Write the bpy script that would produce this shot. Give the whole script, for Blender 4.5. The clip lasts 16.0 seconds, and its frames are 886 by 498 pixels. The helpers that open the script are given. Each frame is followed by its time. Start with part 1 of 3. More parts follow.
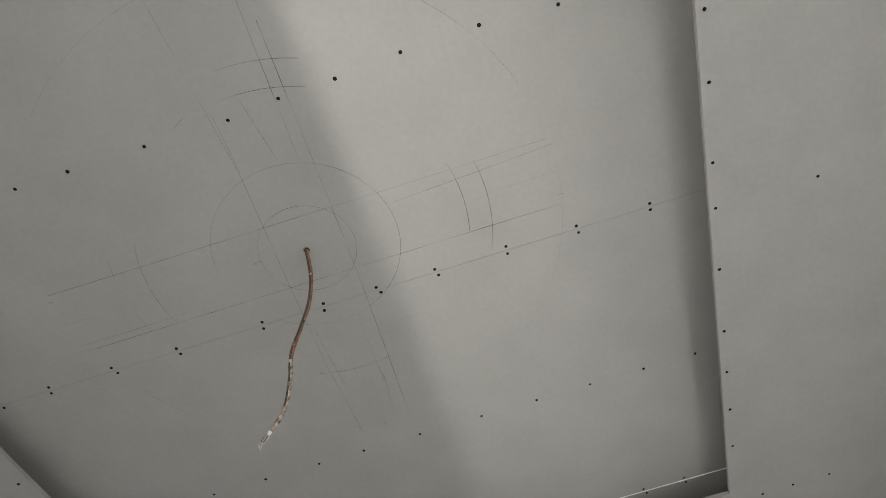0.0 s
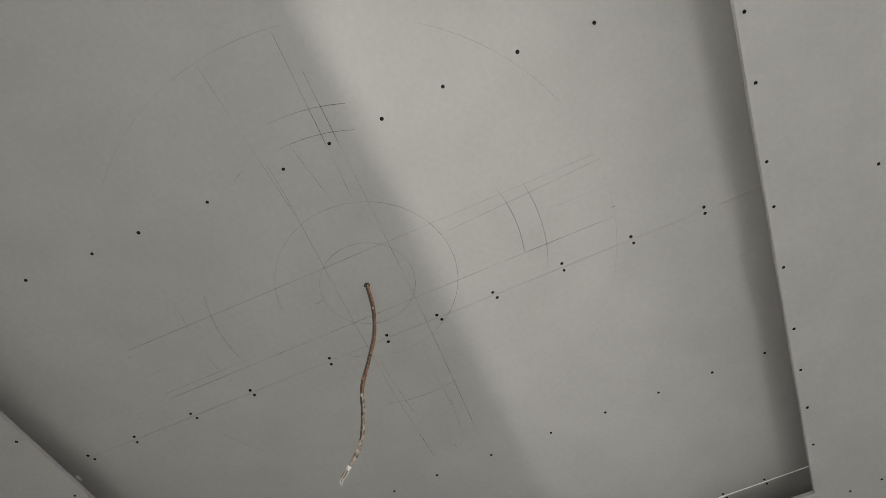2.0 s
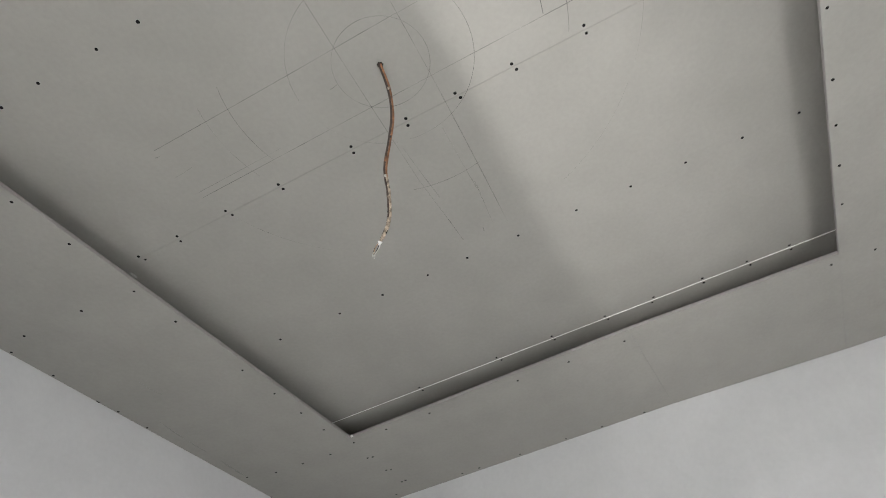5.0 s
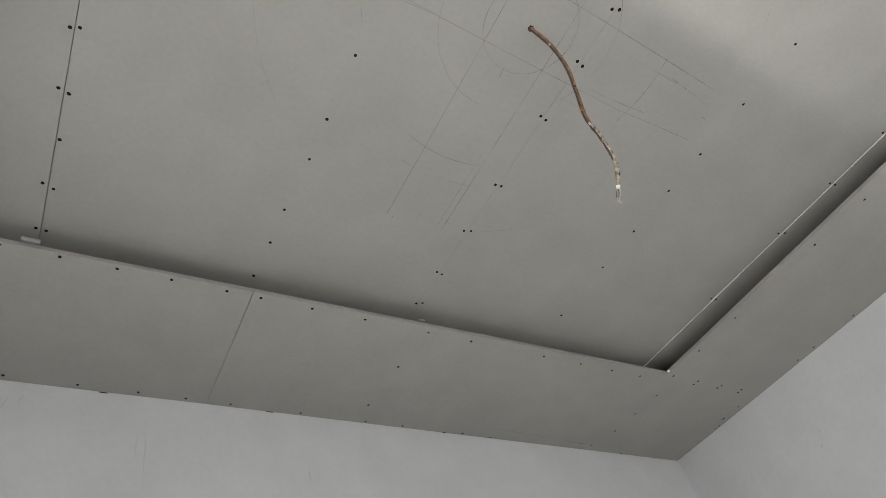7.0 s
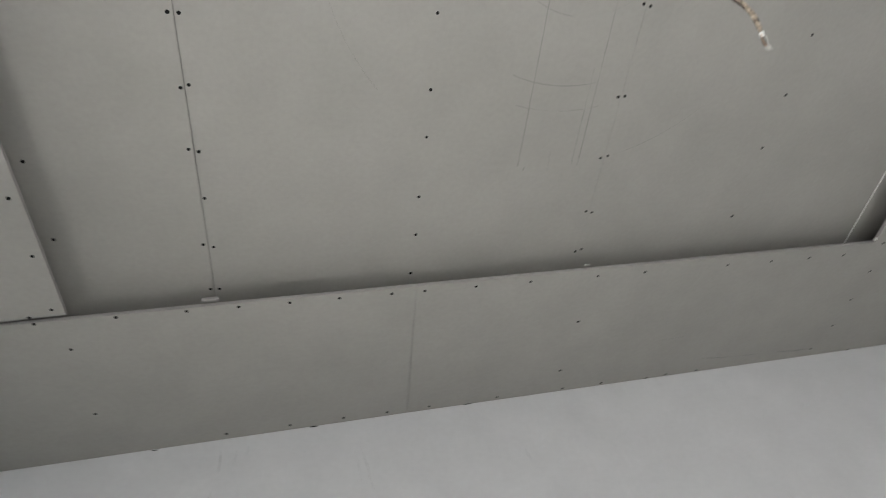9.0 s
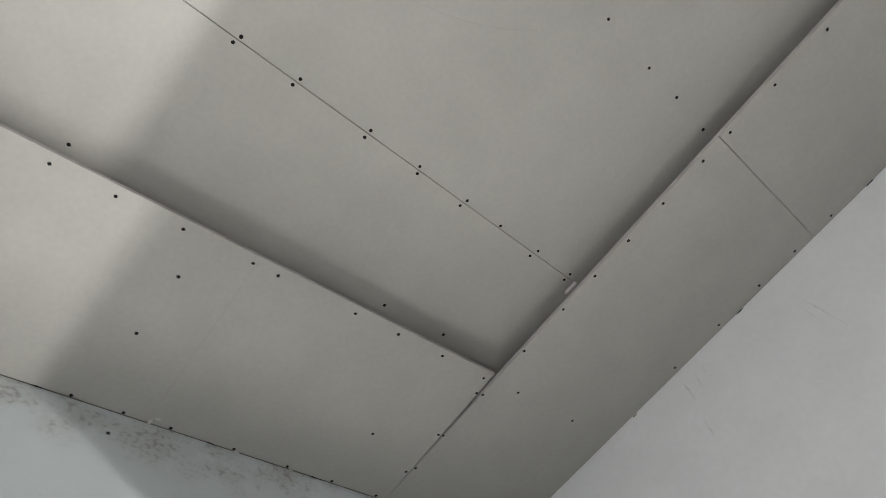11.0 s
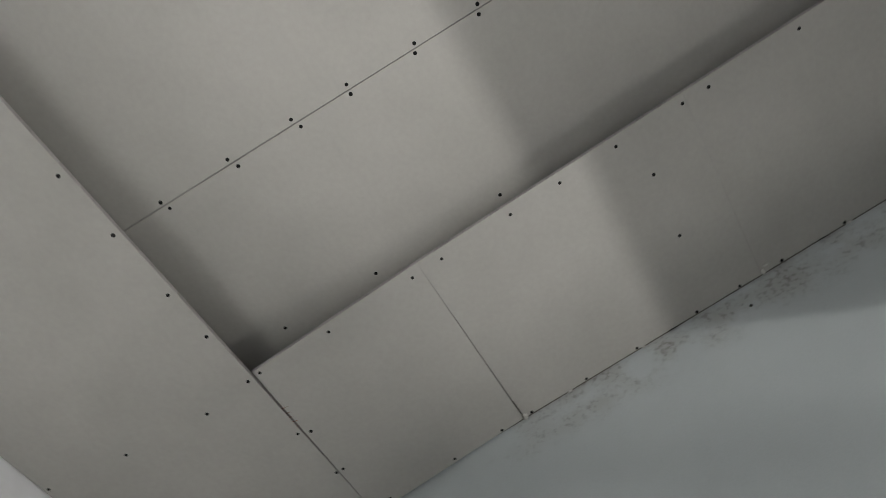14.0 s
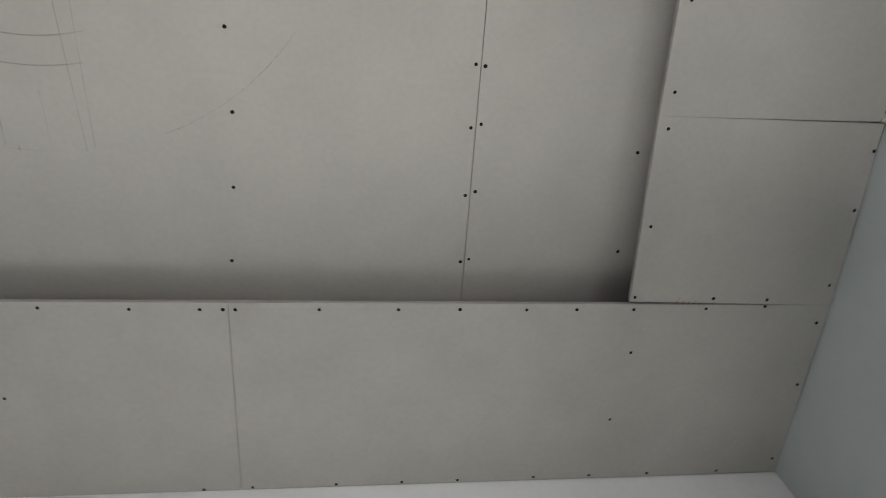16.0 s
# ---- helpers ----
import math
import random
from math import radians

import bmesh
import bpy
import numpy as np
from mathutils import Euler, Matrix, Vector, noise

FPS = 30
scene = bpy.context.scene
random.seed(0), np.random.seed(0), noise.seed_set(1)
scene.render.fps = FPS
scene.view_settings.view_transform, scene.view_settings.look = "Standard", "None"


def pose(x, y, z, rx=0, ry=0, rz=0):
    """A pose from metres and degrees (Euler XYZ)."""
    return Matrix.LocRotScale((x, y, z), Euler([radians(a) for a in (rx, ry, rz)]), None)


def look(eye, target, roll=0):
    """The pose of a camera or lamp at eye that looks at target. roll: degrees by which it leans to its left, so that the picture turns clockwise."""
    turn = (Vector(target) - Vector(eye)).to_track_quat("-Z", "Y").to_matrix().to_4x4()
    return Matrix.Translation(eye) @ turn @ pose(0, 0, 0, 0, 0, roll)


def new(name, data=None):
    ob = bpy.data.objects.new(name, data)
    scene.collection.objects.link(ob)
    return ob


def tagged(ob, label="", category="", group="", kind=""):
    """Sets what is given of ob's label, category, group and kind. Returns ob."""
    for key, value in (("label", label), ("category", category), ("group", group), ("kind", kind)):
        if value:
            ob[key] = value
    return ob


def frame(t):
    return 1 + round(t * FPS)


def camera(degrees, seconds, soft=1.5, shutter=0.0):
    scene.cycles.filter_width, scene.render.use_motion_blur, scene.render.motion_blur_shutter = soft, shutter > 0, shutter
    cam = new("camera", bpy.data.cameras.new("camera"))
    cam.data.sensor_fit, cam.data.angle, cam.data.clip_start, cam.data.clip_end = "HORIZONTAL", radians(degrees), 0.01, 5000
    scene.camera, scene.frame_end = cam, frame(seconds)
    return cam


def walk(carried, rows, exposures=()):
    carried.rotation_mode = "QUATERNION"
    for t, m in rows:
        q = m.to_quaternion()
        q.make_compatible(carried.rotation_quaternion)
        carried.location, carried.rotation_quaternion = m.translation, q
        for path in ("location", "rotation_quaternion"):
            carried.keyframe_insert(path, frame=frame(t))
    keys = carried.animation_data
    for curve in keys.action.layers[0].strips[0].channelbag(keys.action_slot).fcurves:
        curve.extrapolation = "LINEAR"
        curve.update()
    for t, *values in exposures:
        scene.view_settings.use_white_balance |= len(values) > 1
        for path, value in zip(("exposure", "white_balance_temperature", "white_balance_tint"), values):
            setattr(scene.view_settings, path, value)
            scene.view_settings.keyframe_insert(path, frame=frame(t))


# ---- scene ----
cam = camera(71.2, 16.0, soft=0.6, shutter=0.25)
PATH = [
    (0, (-0.945, -0.914, 1.821), (0.075, -0.811, 3.537), -12.19),
    (0.5, (-0.955, -0.908, 1.821), (0.058, -0.763, 3.540), -10.13),
    (1, (-0.967, -0.902, 1.821), (0.037, -0.696, 3.538), -9.20),
    (1.5, (-0.993, -0.888, 1.822), (-0.005, -0.643, 3.544), -9.45),
    (2, (-1.005, -0.891, 1.827), (-0.054, -0.676, 3.573), -11.41),
    (2.5, (-1.017, -0.898, 1.827), (-0.109, -0.696, 3.598), -11.43),
    (3, (-1.004, -0.916, 1.824), (-0.048, -0.740, 3.572), -13.22),
    (3.2, (-0.990, -0.920, 1.819), (0.025, -0.719, 3.531), -12.41),
    (5.3, (-0.886, -0.834, 1.753), (0.418, -0.248, 3.152), -9.38),
    (5.5, (-0.899, -0.823, 1.759), (0.367, -0.162, 3.159), -10.77),
    (6, (-0.938, -0.825, 1.760), (0.159, 0.028, 3.198), -13.36),
    (6.5, (-0.979, -0.816, 1.767), (-0.009, 0.165, 3.215), -13.96),
    (7, (-0.991, -0.811, 1.773), (-0.093, 0.240, 3.219), -16.63),
    (7.5, (-0.992, -0.782, 1.771), (-0.128, 0.290, 3.221), -19.22),
    (8, (-1.006, -0.745, 1.774), (-0.209, 0.336, 3.256), -21.37),
    (8.5, (-1.032, -0.697, 1.769), (-0.303, 0.393, 3.279), -22.85),
    (9, (-1.028, -0.648, 1.765), (-0.495, 0.515, 3.302), -23.78),
    (9.2, (-1.012, -0.626, 1.766), (-0.666, 0.561, 3.338), -22.33),
    (11.3, (-0.964, -0.746, 1.769), (-1.475, 0.169, 3.473), -30.43),
    (11.5, (-0.964, -0.789, 1.781), (-1.546, 0.073, 3.489), -30.01),
    (12, (-0.950, -0.849, 1.795), (-1.706, -0.154, 3.511), -27.74),
    (12.5, (-0.965, -0.874, 1.800), (-1.791, -0.355, 3.546), -26.66),
    (13, (-0.991, -0.889, 1.803), (-1.843, -0.532, 3.577), -25.81),
    (13.5, (-0.994, -0.891, 1.806), (-1.859, -0.763, 3.605), -25.59),
    (14, (-1.004, -0.842, 1.811), (-1.821, -0.975, 3.631), -22.55),
    (14.5, (-1.001, -0.782, 1.801), (-1.695, -1.194, 3.631), -18.79),
    (15, (-0.989, -0.740, 1.801), (-1.548, -1.416, 3.599), -15.46),
    (15.5, (-0.979, -0.725, 1.798), (-1.413, -1.530, 3.577), -15.23),
    (16, (-0.939, -0.727, 1.788), (-1.178, -1.555, 3.593), -13.69),
]
walk(cam, [(t, look(eye, target, roll)) for t, eye, target, roll in PATH],
     [(0, -0.33), (3.2, -0.33), (5.5, 0.08), (7.0, 0.0), (8.0, -0.02), (9.0, 0.07), (11.5, 0.12), (12.5, -0.22), (13.5, -0.5), (14.5, -0.62), (16.0, -0.62)])

# ---- sizes of the room ----
Z = 3.300      # underside of the recessed ceiling boards
S = 3.203      # underside of the dropped border
S_LOW = 3.181  # the same along the south side, where the boards hang lower
BOARD = 0.0125
PLASTER_TOP = 3.228  # above this the wall is dark, to put shade into the void
# corners of the recess and of the room, seen from above
NW, NE, SE, SW = (-1.572, 0.567), (1.243, 0.560), (1.198, -1.526), (-1.640, -1.517)
RNW, RNE, RSE, RSW = (-2.156, 1.192), (1.918, 1.204), (1.880, -2.165), (-2.256, -2.142)


# ---- world, sun and added fill lamps ----
def daylight():
    world = bpy.data.worlds.new("sky")
    scene.world = world
    world.use_nodes = True
    nt = world.node_tree
    sky = nt.nodes.new("ShaderNodeTexSky")
    sky.sky_type, sky.sun_disc = "NISHITA", False
    sky.sun_elevation, sky.sun_rotation = radians(68), radians(20)
    nt.links.new(sky.outputs[0], nt.nodes["Background"].inputs[0])
    nt.nodes["Background"].inputs[1].default_value = 0.1
    sun = new("sun", bpy.data.lights.new("sun", "SUN"))
    sun.data.energy, sun.data.angle, sun.data.color = 3.0, radians(0.5), (1.0, 0.95, 0.87)
    sun.matrix_world = look((1.2, 4.0, 8), (0, 1.0, 0.0))
    return sun


def opening_fill(name, x, y, z, rz, down, width, height, watts, colour, spread=180):
    """An added fill lamp that stands in an unseen opening and faces into the room, tipped down by down degrees."""
    lamp = new(name, bpy.data.lights.new(name, "AREA"))
    lamp.data.shape, lamp.data.size, lamp.data.size_y = "RECTANGLE", width, height
    lamp.data.energy, lamp.data.color = watts, colour
    lamp.data.spread = radians(spread)
    lamp.matrix_world = pose(x, y, z, 90 - down, 0, rz)
    return lamp


def upward_fill(name, x, y, width, depth, watts):
    """An added fill lamp flat on the ground outside an unseen opening, facing up."""
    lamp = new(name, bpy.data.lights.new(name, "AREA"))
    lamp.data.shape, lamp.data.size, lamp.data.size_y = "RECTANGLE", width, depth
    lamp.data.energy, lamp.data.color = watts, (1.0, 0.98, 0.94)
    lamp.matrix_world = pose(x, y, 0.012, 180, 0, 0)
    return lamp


daylight()
# Added lamps in an unseen south opening; the second lights the floor for bounce.
opening_fill("south_opening_fill", -0.15, -2.20, 1.42, 0, 0, 2.66, 1.04, 26, (1.0, 0.996, 0.962))
opening_fill("south_floor_fill", -0.15, -2.21, 1.90, 0, 77, 2.60, 0.14, 64, (1.0, 1.0, 0.975), 50)
# Added upward lamps, strengths fitted; the first throws the bright ceiling band.
upward_fill("north_band_fill", -0.9, 3.80, 5.0, 0.12, 640)
upward_fill("north_far_fill", -0.9, 5.2, 5.0, 1.6, 500)
upward_fill("west_near_fill", -2.95, 0.75, 0.9, 2.5, 42)
upward_fill("west_far_fill", -6.1, 1.0, 3.8, 3.0, 430)


# ---- materials ----
def material(name, colour, rough=0.8, metal=0.0, vary=0.05, scale=6.0, grain=0.03, grain_scale=300.0, bump=0.1, bump_scale=400.0, specular=0.3):
    """A surface with broad tone changes, fine grain and a slight relief, all at true size."""
    mat = bpy.data.materials.new(name)
    mat.use_nodes = True
    nt = mat.node_tree
    nodes, links = nt.nodes, nt.links
    bsdf = nodes["Principled BSDF"]
    co = nodes.new("ShaderNodeTexCoord")
    geo = nodes.new("ShaderNodeNewGeometry")
    broad = nodes.new("ShaderNodeTexNoise")
    broad.inputs["Scale"].default_value, broad.inputs["Detail"].default_value = scale, 5.0
    fine = nodes.new("ShaderNodeTexNoise")
    fine.inputs["Scale"].default_value, fine.inputs["Detail"].default_value = grain_scale, 3.0
    for n in (broad, fine):
        links.new(geo.outputs["Position"], n.inputs["Vector"])
    hsv = nodes.new("ShaderNodeHueSaturation")
    hsv.inputs["Color"].default_value = (*colour, 1)
    a = nodes.new("ShaderNodeMapRange")
    a.inputs[1].default_value, a.inputs[2].default_value = 0.3, 0.7
    a.inputs[3].default_value, a.inputs[4].default_value = 1 - vary, 1 + vary
    b = nodes.new("ShaderNodeMapRange")
    b.inputs[1].default_value, b.inputs[2].default_value = 0.3, 0.7
    b.inputs[3].default_value, b.inputs[4].default_value = 1 - grain, 1 + grain
    mul = nodes.new("ShaderNodeMath")
    mul.operation = "MULTIPLY"
    links.new(broad.outputs[0], a.inputs[0])
    links.new(fine.outputs[0], b.inputs[0])
    links.new(a.outputs[0], mul.inputs[0])
    links.new(b.outputs[0], mul.inputs[1])
    links.new(mul.outputs[0], hsv.inputs["Value"])
    links.new(hsv.outputs[0], bsdf.inputs["Base Color"])
    bsdf.inputs["Roughness"].default_value, bsdf.inputs["Metallic"].default_value = rough, metal
    bsdf.inputs["Specular IOR Level"].default_value = specular
    if bump:
        relief = nodes.new("ShaderNodeTexNoise")
        relief.inputs["Scale"].default_value = bump_scale
        links.new(geo.outputs["Position"], relief.inputs["Vector"])
        bp = nodes.new("ShaderNodeBump")
        bp.inputs["Strength"].default_value, bp.inputs["Distance"].default_value = bump, 0.001
        links.new(relief.outputs[0], bp.inputs["Height"])
        links.new(bp.outputs[0], bsdf.inputs["Normal"])
    return mat


BOARD_PAPER = material("board_paper", (0.335, 0.325, 0.304), 0.85, vary=0.045, scale=5.0, grain=0.025, grain_scale=70.0, bump=0.08)
GYPSUM = material("gypsum_core", (0.33, 0.312, 0.305), 0.9, vary=0.06, scale=30)
PLASTER = material("white_plaster", (0.66, 0.662, 0.674), 0.75, vary=0.04, scale=5, grain=0.02, grain_scale=50.0, bump=0.3, bump_scale=90)
SCREW = material("black_screw", (0.004, 0.004, 0.004), 0.65, 0.0, bump=0, specular=0.08)
PUTTY = material("white_putty", (0.50, 0.485, 0.455), 0.9, vary=0.08, scale=40, bump=0.4, bump_scale=200)
# Dark colours for faces in the void, so the recess edges read as shaded.
VOID_SHADE_WALL = material("void_shade_wall", (0.16, 0.145, 0.13), 0.95, vary=0.2, scale=9, grain=0.1, grain_scale=60, bump=0.5, bump_scale=50)
VOID_SHADE_BACK = material("void_shade_back_paper", (0.20, 0.17, 0.14), 0.9, vary=0.08, scale=6)
SCREED = material("cement_screed", (0.29, 0.292, 0.288), 0.7, vary=0.12, scale=2.5, bump=0.3, bump_scale=60)
PAVING = material("concrete_paving", (0.40, 0.39, 0.36), 0.8, vary=0.1, scale=2)
COPPER = material("brown_insulation", (0.20, 0.088, 0.038), 0.38, vary=0.6, scale=60, bump=0.15, specular=0.5)


def shaded_mouldy_plaster():
    """Plaster with the west wall's shade put into a darker base, and brown-grey mould in patches along the top of the
    wall.
    """
    mat = material("shaded_mouldy_plaster", (0.43, 0.466, 0.472), 0.75, vary=0.035, scale=4, bump=0.25, bump_scale=120)
    nt = mat.node_tree
    nodes, links = nt.nodes, nt.links
    bsdf, geo = nodes["Principled BSDF"], nodes.new("ShaderNodeNewGeometry")
    base = bsdf.inputs["Base Color"].links[0].from_socket
    split = nodes.new("ShaderNodeSeparateXYZ")
    links.new(geo.outputs["Position"], split.inputs[0])

    def ramp(socket, a, b):
        m = nodes.new("ShaderNodeMapRange")
        m.interpolation_type = "SMOOTHSTEP"
        m.inputs[1].default_value, m.inputs[2].default_value = a, b
        links.new(socket, m.inputs[0])
        return m.outputs[0]

    def mul(a, b):
        m = nodes.new("ShaderNodeMath")
        m.operation = "MULTIPLY"
        links.new(a, m.inputs[0])
        if isinstance(b, float):
            m.inputs[1].default_value = b
        else:
            links.new(b, m.inputs[1])
        return m.outputs[0]

    def cloud(scale, detail):
        n = nodes.new("ShaderNodeTexNoise")
        n.inputs["Scale"].default_value, n.inputs["Detail"].default_value = scale, detail
        links.new(geo.outputs["Position"], n.inputs["Vector"])
        return n.outputs[0]

    belt = mul(ramp(split.outputs[2], 3.02, 3.13), mul(ramp(split.outputs[1], -1.25, -0.75), ramp(split.outputs[1], 0.85, 0.35)))
    patches = mul(belt, ramp(cloud(8.5, 4.0), 0.38, 0.64))
    haze = mul(patches, 0.55)
    specks = mul(mul(patches, ramp(cloud(66.0, 5.0), 0.48, 0.68)), 0.62)
    for fac, colour in ((haze, (0.31, 0.30, 0.275)), (specks, (0.15, 0.138, 0.122))):
        mix = nodes.new("ShaderNodeMix")
        mix.data_type = "RGBA"
        links.new(fac, mix.inputs[0])
        links.new(base, mix.inputs[6])
        mix.inputs[7].default_value = (*colour, 1)
        base = mix.outputs[2]
    links.new(base, bsdf.inputs["Base Color"])
    return mat


def broken_stroke(name, colour, low, high):
    """Faint broken strokes that let the surface show through."""
    mat = bpy.data.materials.new(name)
    mat.use_nodes = True
    nt = mat.node_tree
    nodes, links = nt.nodes, nt.links
    bsdf = nodes["Principled BSDF"]
    bsdf.inputs["Base Color"].default_value = (*colour, 1)
    bsdf.inputs["Roughness"].default_value = 0.6
    geo = nodes.new("ShaderNodeNewGeometry")
    info = nodes.new("ShaderNodeObjectInfo")
    tex = nodes.new("ShaderNodeTexNoise")
    tex.inputs["Scale"].default_value, tex.inputs["Detail"].default_value = 9.0, 6.0
    links.new(geo.outputs["Position"], tex.inputs["Vector"])
    rng = nodes.new("ShaderNodeMapRange")
    rng.inputs[1].default_value, rng.inputs[2].default_value = 0.32, 0.68
    rng.inputs[3].default_value, rng.inputs[4].default_value = low, high
    links.new(tex.outputs[0], rng.inputs[0])
    own = nodes.new("ShaderNodeMapRange")
    own.inputs[3].default_value, own.inputs[4].default_value = 0.6, 1.0
    links.new(info.outputs["Random"], own.inputs[0])
    m = nodes.new("ShaderNodeMath")
    m.operation = "MULTIPLY"
    links.new(rng.outputs[0], m.inputs[0])
    links.new(own.outputs[0], m.inputs[1])
    links.new(m.outputs[0], bsdf.inputs["Alpha"])
    return mat


SHADED_MOULDY = shaded_mouldy_plaster()
GRAPHITE = broken_stroke("graphite", (0.10, 0.095, 0.095), 0.10, 0.90)
SCUFF = broken_stroke("grey_scuff", (0.34, 0.33, 0.33), 0.0, 0.34)
WHITE_TAPE = material("white_joint_bead", (0.86, 0.86, 0.84), 0.5, vary=0.03, scale=20, bump=0.1)
DARK_CORE = material("dark_brown_insulation", (0.038, 0.022, 0.015), 0.35, vary=0.4, scale=45, bump=0.1, specular=0.5)
PALE_CORE = material("paint_spattered_insulation", (0.34, 0.28, 0.22), 0.5, vary=0.7, scale=110, bump=0.3)
BARE_COPPER = material("bare_copper_strand", (0.45, 0.30, 0.20), 0.3, 1.0, bump=0)
CLEAR_SLEEVE = material("dull_clear_sleeve", (0.50, 0.49, 0.46), 0.35, vary=0.4, scale=80)
SHADE_AND_MARK = material("shade_and_mark_black", (0.02, 0.018, 0.016), 0.9, bump=0)


# ---- building helpers ----
def mesh_object(name, bm, mats):
    bmesh.ops.recalc_face_normals(bm, faces=bm.faces)
    me = bpy.data.meshes.new(name)
    bm.to_mesh(me)
    bm.free()
    for m in mats if isinstance(mats, (list, tuple)) else (mats,):
        me.materials.append(m)
    return new(name, me)


def part(name, bm, mats, parent, label=""):
    ob = mesh_object(name, bm, mats)
    ob.parent = parent
    return tagged(ob, label)


def prism(bm, corners, z0, z1, side_mat=0):
    """An upright slab over a polygon given by its corners, seen from above."""
    low = [bm.verts.new((x, y, z0)) for x, y in corners]
    top = [bm.verts.new((x, y, z1)) for x, y in corners]
    bm.faces.new(low)
    bm.faces.new(top)
    n = len(corners)
    for i in range(n):
        f = bm.faces.new((low[i], low[(i + 1) % n], top[(i + 1) % n], top[i]))
        f.material_index = side_mat


def box(bm, x0, x1, y0, y1, z0, z1):
    prism(bm, ((x0, y0), (x1, y0), (x1, y1), (x0, y1)), z0, z1)


def between(a, b, f):
    return (a[0] + (b[0] - a[0]) * f, a[1] + (b[1] - a[1]) * f)


def at_x(a, b, x):
    return between(a, b, (x - a[0]) / (b[0] - a[0]))


def at_y(a, b, y):
    return between(a, b, (y - a[1]) / (b[1] - a[1]))


# ---- room shell ----
def wall_with_opening(name, label, a, b, out, opening, top=3.55, mat=None, plaster_top=PLASTER_TOP):
    """A wall from a to b, with its inner face on that line and 0.15 m thick; opening: two places along it, sill and head, or None."""
    bm = bmesh.new()

    def piece(f0, f1, z0, z1):
        p, q = between(a, b, f0), between(a, b, f1)
        around = (p, q, (q[0] + out[0], q[1] + out[1]), (p[0] + out[0], p[1] + out[1]))
        if z1 > plaster_top:
            prism(bm, around, z0, plaster_top)
            prism(bm, around, plaster_top, z1, 1)
        else:
            prism(bm, around, z0, z1)

    if opening:
        f0, f1, sill, head = opening
        piece(0, f0, 0, top)
        piece(f1, 1, 0, top)
        if sill > 0:
            piece(f0, f1, 0, sill)
        piece(f0, f1, head, top)
    else:
        piece(0, 1, 0, top)
    return tagged(mesh_object(name, bm, [mat or PLASTER, VOID_SHADE_WALL]), label, "wall", kind="structure")


bm = bmesh.new()
box(bm, -2.5, 2.15, -2.4, 1.36, -0.12, 0.0)
tagged(mesh_object("floor", bm, SCREED), "bare grey cement screed floor of the room", "floor", kind="structure")
bm = bmesh.new()
box(bm, -60, 60, -60, 60, -0.30, -0.13)
tagged(mesh_object("ground", bm, PAVING), "pale concrete yard round the house", "ground", kind="structure")
bm = bmesh.new()
box(bm, -9, 6, 1.37, 9, -0.129, 0.0)
box(bm, -9, -2.52, -6, 1.3695, -0.129, 0.0)
tagged(mesh_object("pavement", bm, PAVING), "pale concrete paving outside the windows", "pavement", kind="structure")
# Unseen blocker, added to soften the south edge of the bright ceiling band.
bm = bmesh.new()
box(bm, -6, 6, 2.52, 2.62, 0.0, 0.775)
tagged(mesh_object("parapet", bm, PLASTER), "unseen low blocker added outside to cut the north light", "parapet", kind="structure")
# The openings are unseen, placed to let in and shape the fill light.
wall_with_opening("wall_north", "smooth white plastered wall below the grey board border", (RNW[0] - 0.15, RNW[1]), (RNE[0] + 0.15, RNE[1]), (0, 0.15), (0.093, 0.528, 0.9, 1.93))
wall_with_opening("wall_east", "smooth white plastered wall catching the daylight", RNE, RSE, (0.15, 0), None)
wall_with_opening("wall_south", "plain white plastered wall below the board border", (RSE[0] + 0.15, RSE[1]), (RSW[0] - 0.15, RSW[1]), (0, -0.15), (0.187, 0.796, 0.88, 1.96))
wall_with_opening("wall_west", "plastered wall darkened for shade, with brown mould specks along its top", RSW, RNW, (-0.15, 0), (0.18, 0.80, 0.0, 2.46), mat=SHADED_MOULDY, plaster_top=3.206)
bm = bmesh.new()
box(bm, -2.6, 2.2, -2.5, 1.5, 3.55, 3.70)
tagged(mesh_object("roof_slab", bm, SCREED), "cement slab above the boarded ceiling", "slab", kind="structure")

# ---- recessed ceiling: board strips with open joints ----
bm = bmesh.new()
for x0, x1 in ((-2.40, -1.2010), (-1.1990, -0.0005), (0.0005, 1.2208), (1.2250, 2.02)):
    box(bm, x0, x1, -2.30, 1.34, Z, Z + BOARD)
ceiling = tagged(mesh_object("ceiling", bm, BOARD_PAPER), "grey gypsum board ceiling in a shallow recess, unpainted", "ceiling", kind="structure")


# ---- dropped border: boards round the recess ----
def border_z(y):
    """Height of the border's underside: level, but sloping down to the lower south side."""
    return S - (S - S_LOW) * min(1.0, max(0.0, (-1.016 - y) / 0.5))


def border(name, label, boards, lift=0.0):
    bm = bmesh.new()
    for corners in boards:
        prism(bm, corners, 0.0, BOARD, 1)
    bm.faces.ensure_lookup_table()
    for f in bm.faces:
        if min(v.co.z for v in f.verts) > BOARD / 2:
            f.material_index = 2
    for v in bm.verts:
        v.co.z += border_z(v.co.y)
        if lift and v.co.x < -0.55 and v.co.y > 1.0:
            v.co.z += lift
    return tagged(mesh_object(name, bm, [BOARD_PAPER, GYPSUM, VOID_SHADE_BACK]), label, "ceiling border", kind="structure")


NWx, NEx = (RNW[0] - 0.012, NW[1] + 0.018), (RNE[0] - 0.003, NE[1] + 0.006)
SWx, SEx = (RSW[0] + 0.025, SW[1] - 0.004), (RSE[0] - 0.003, SE[1])


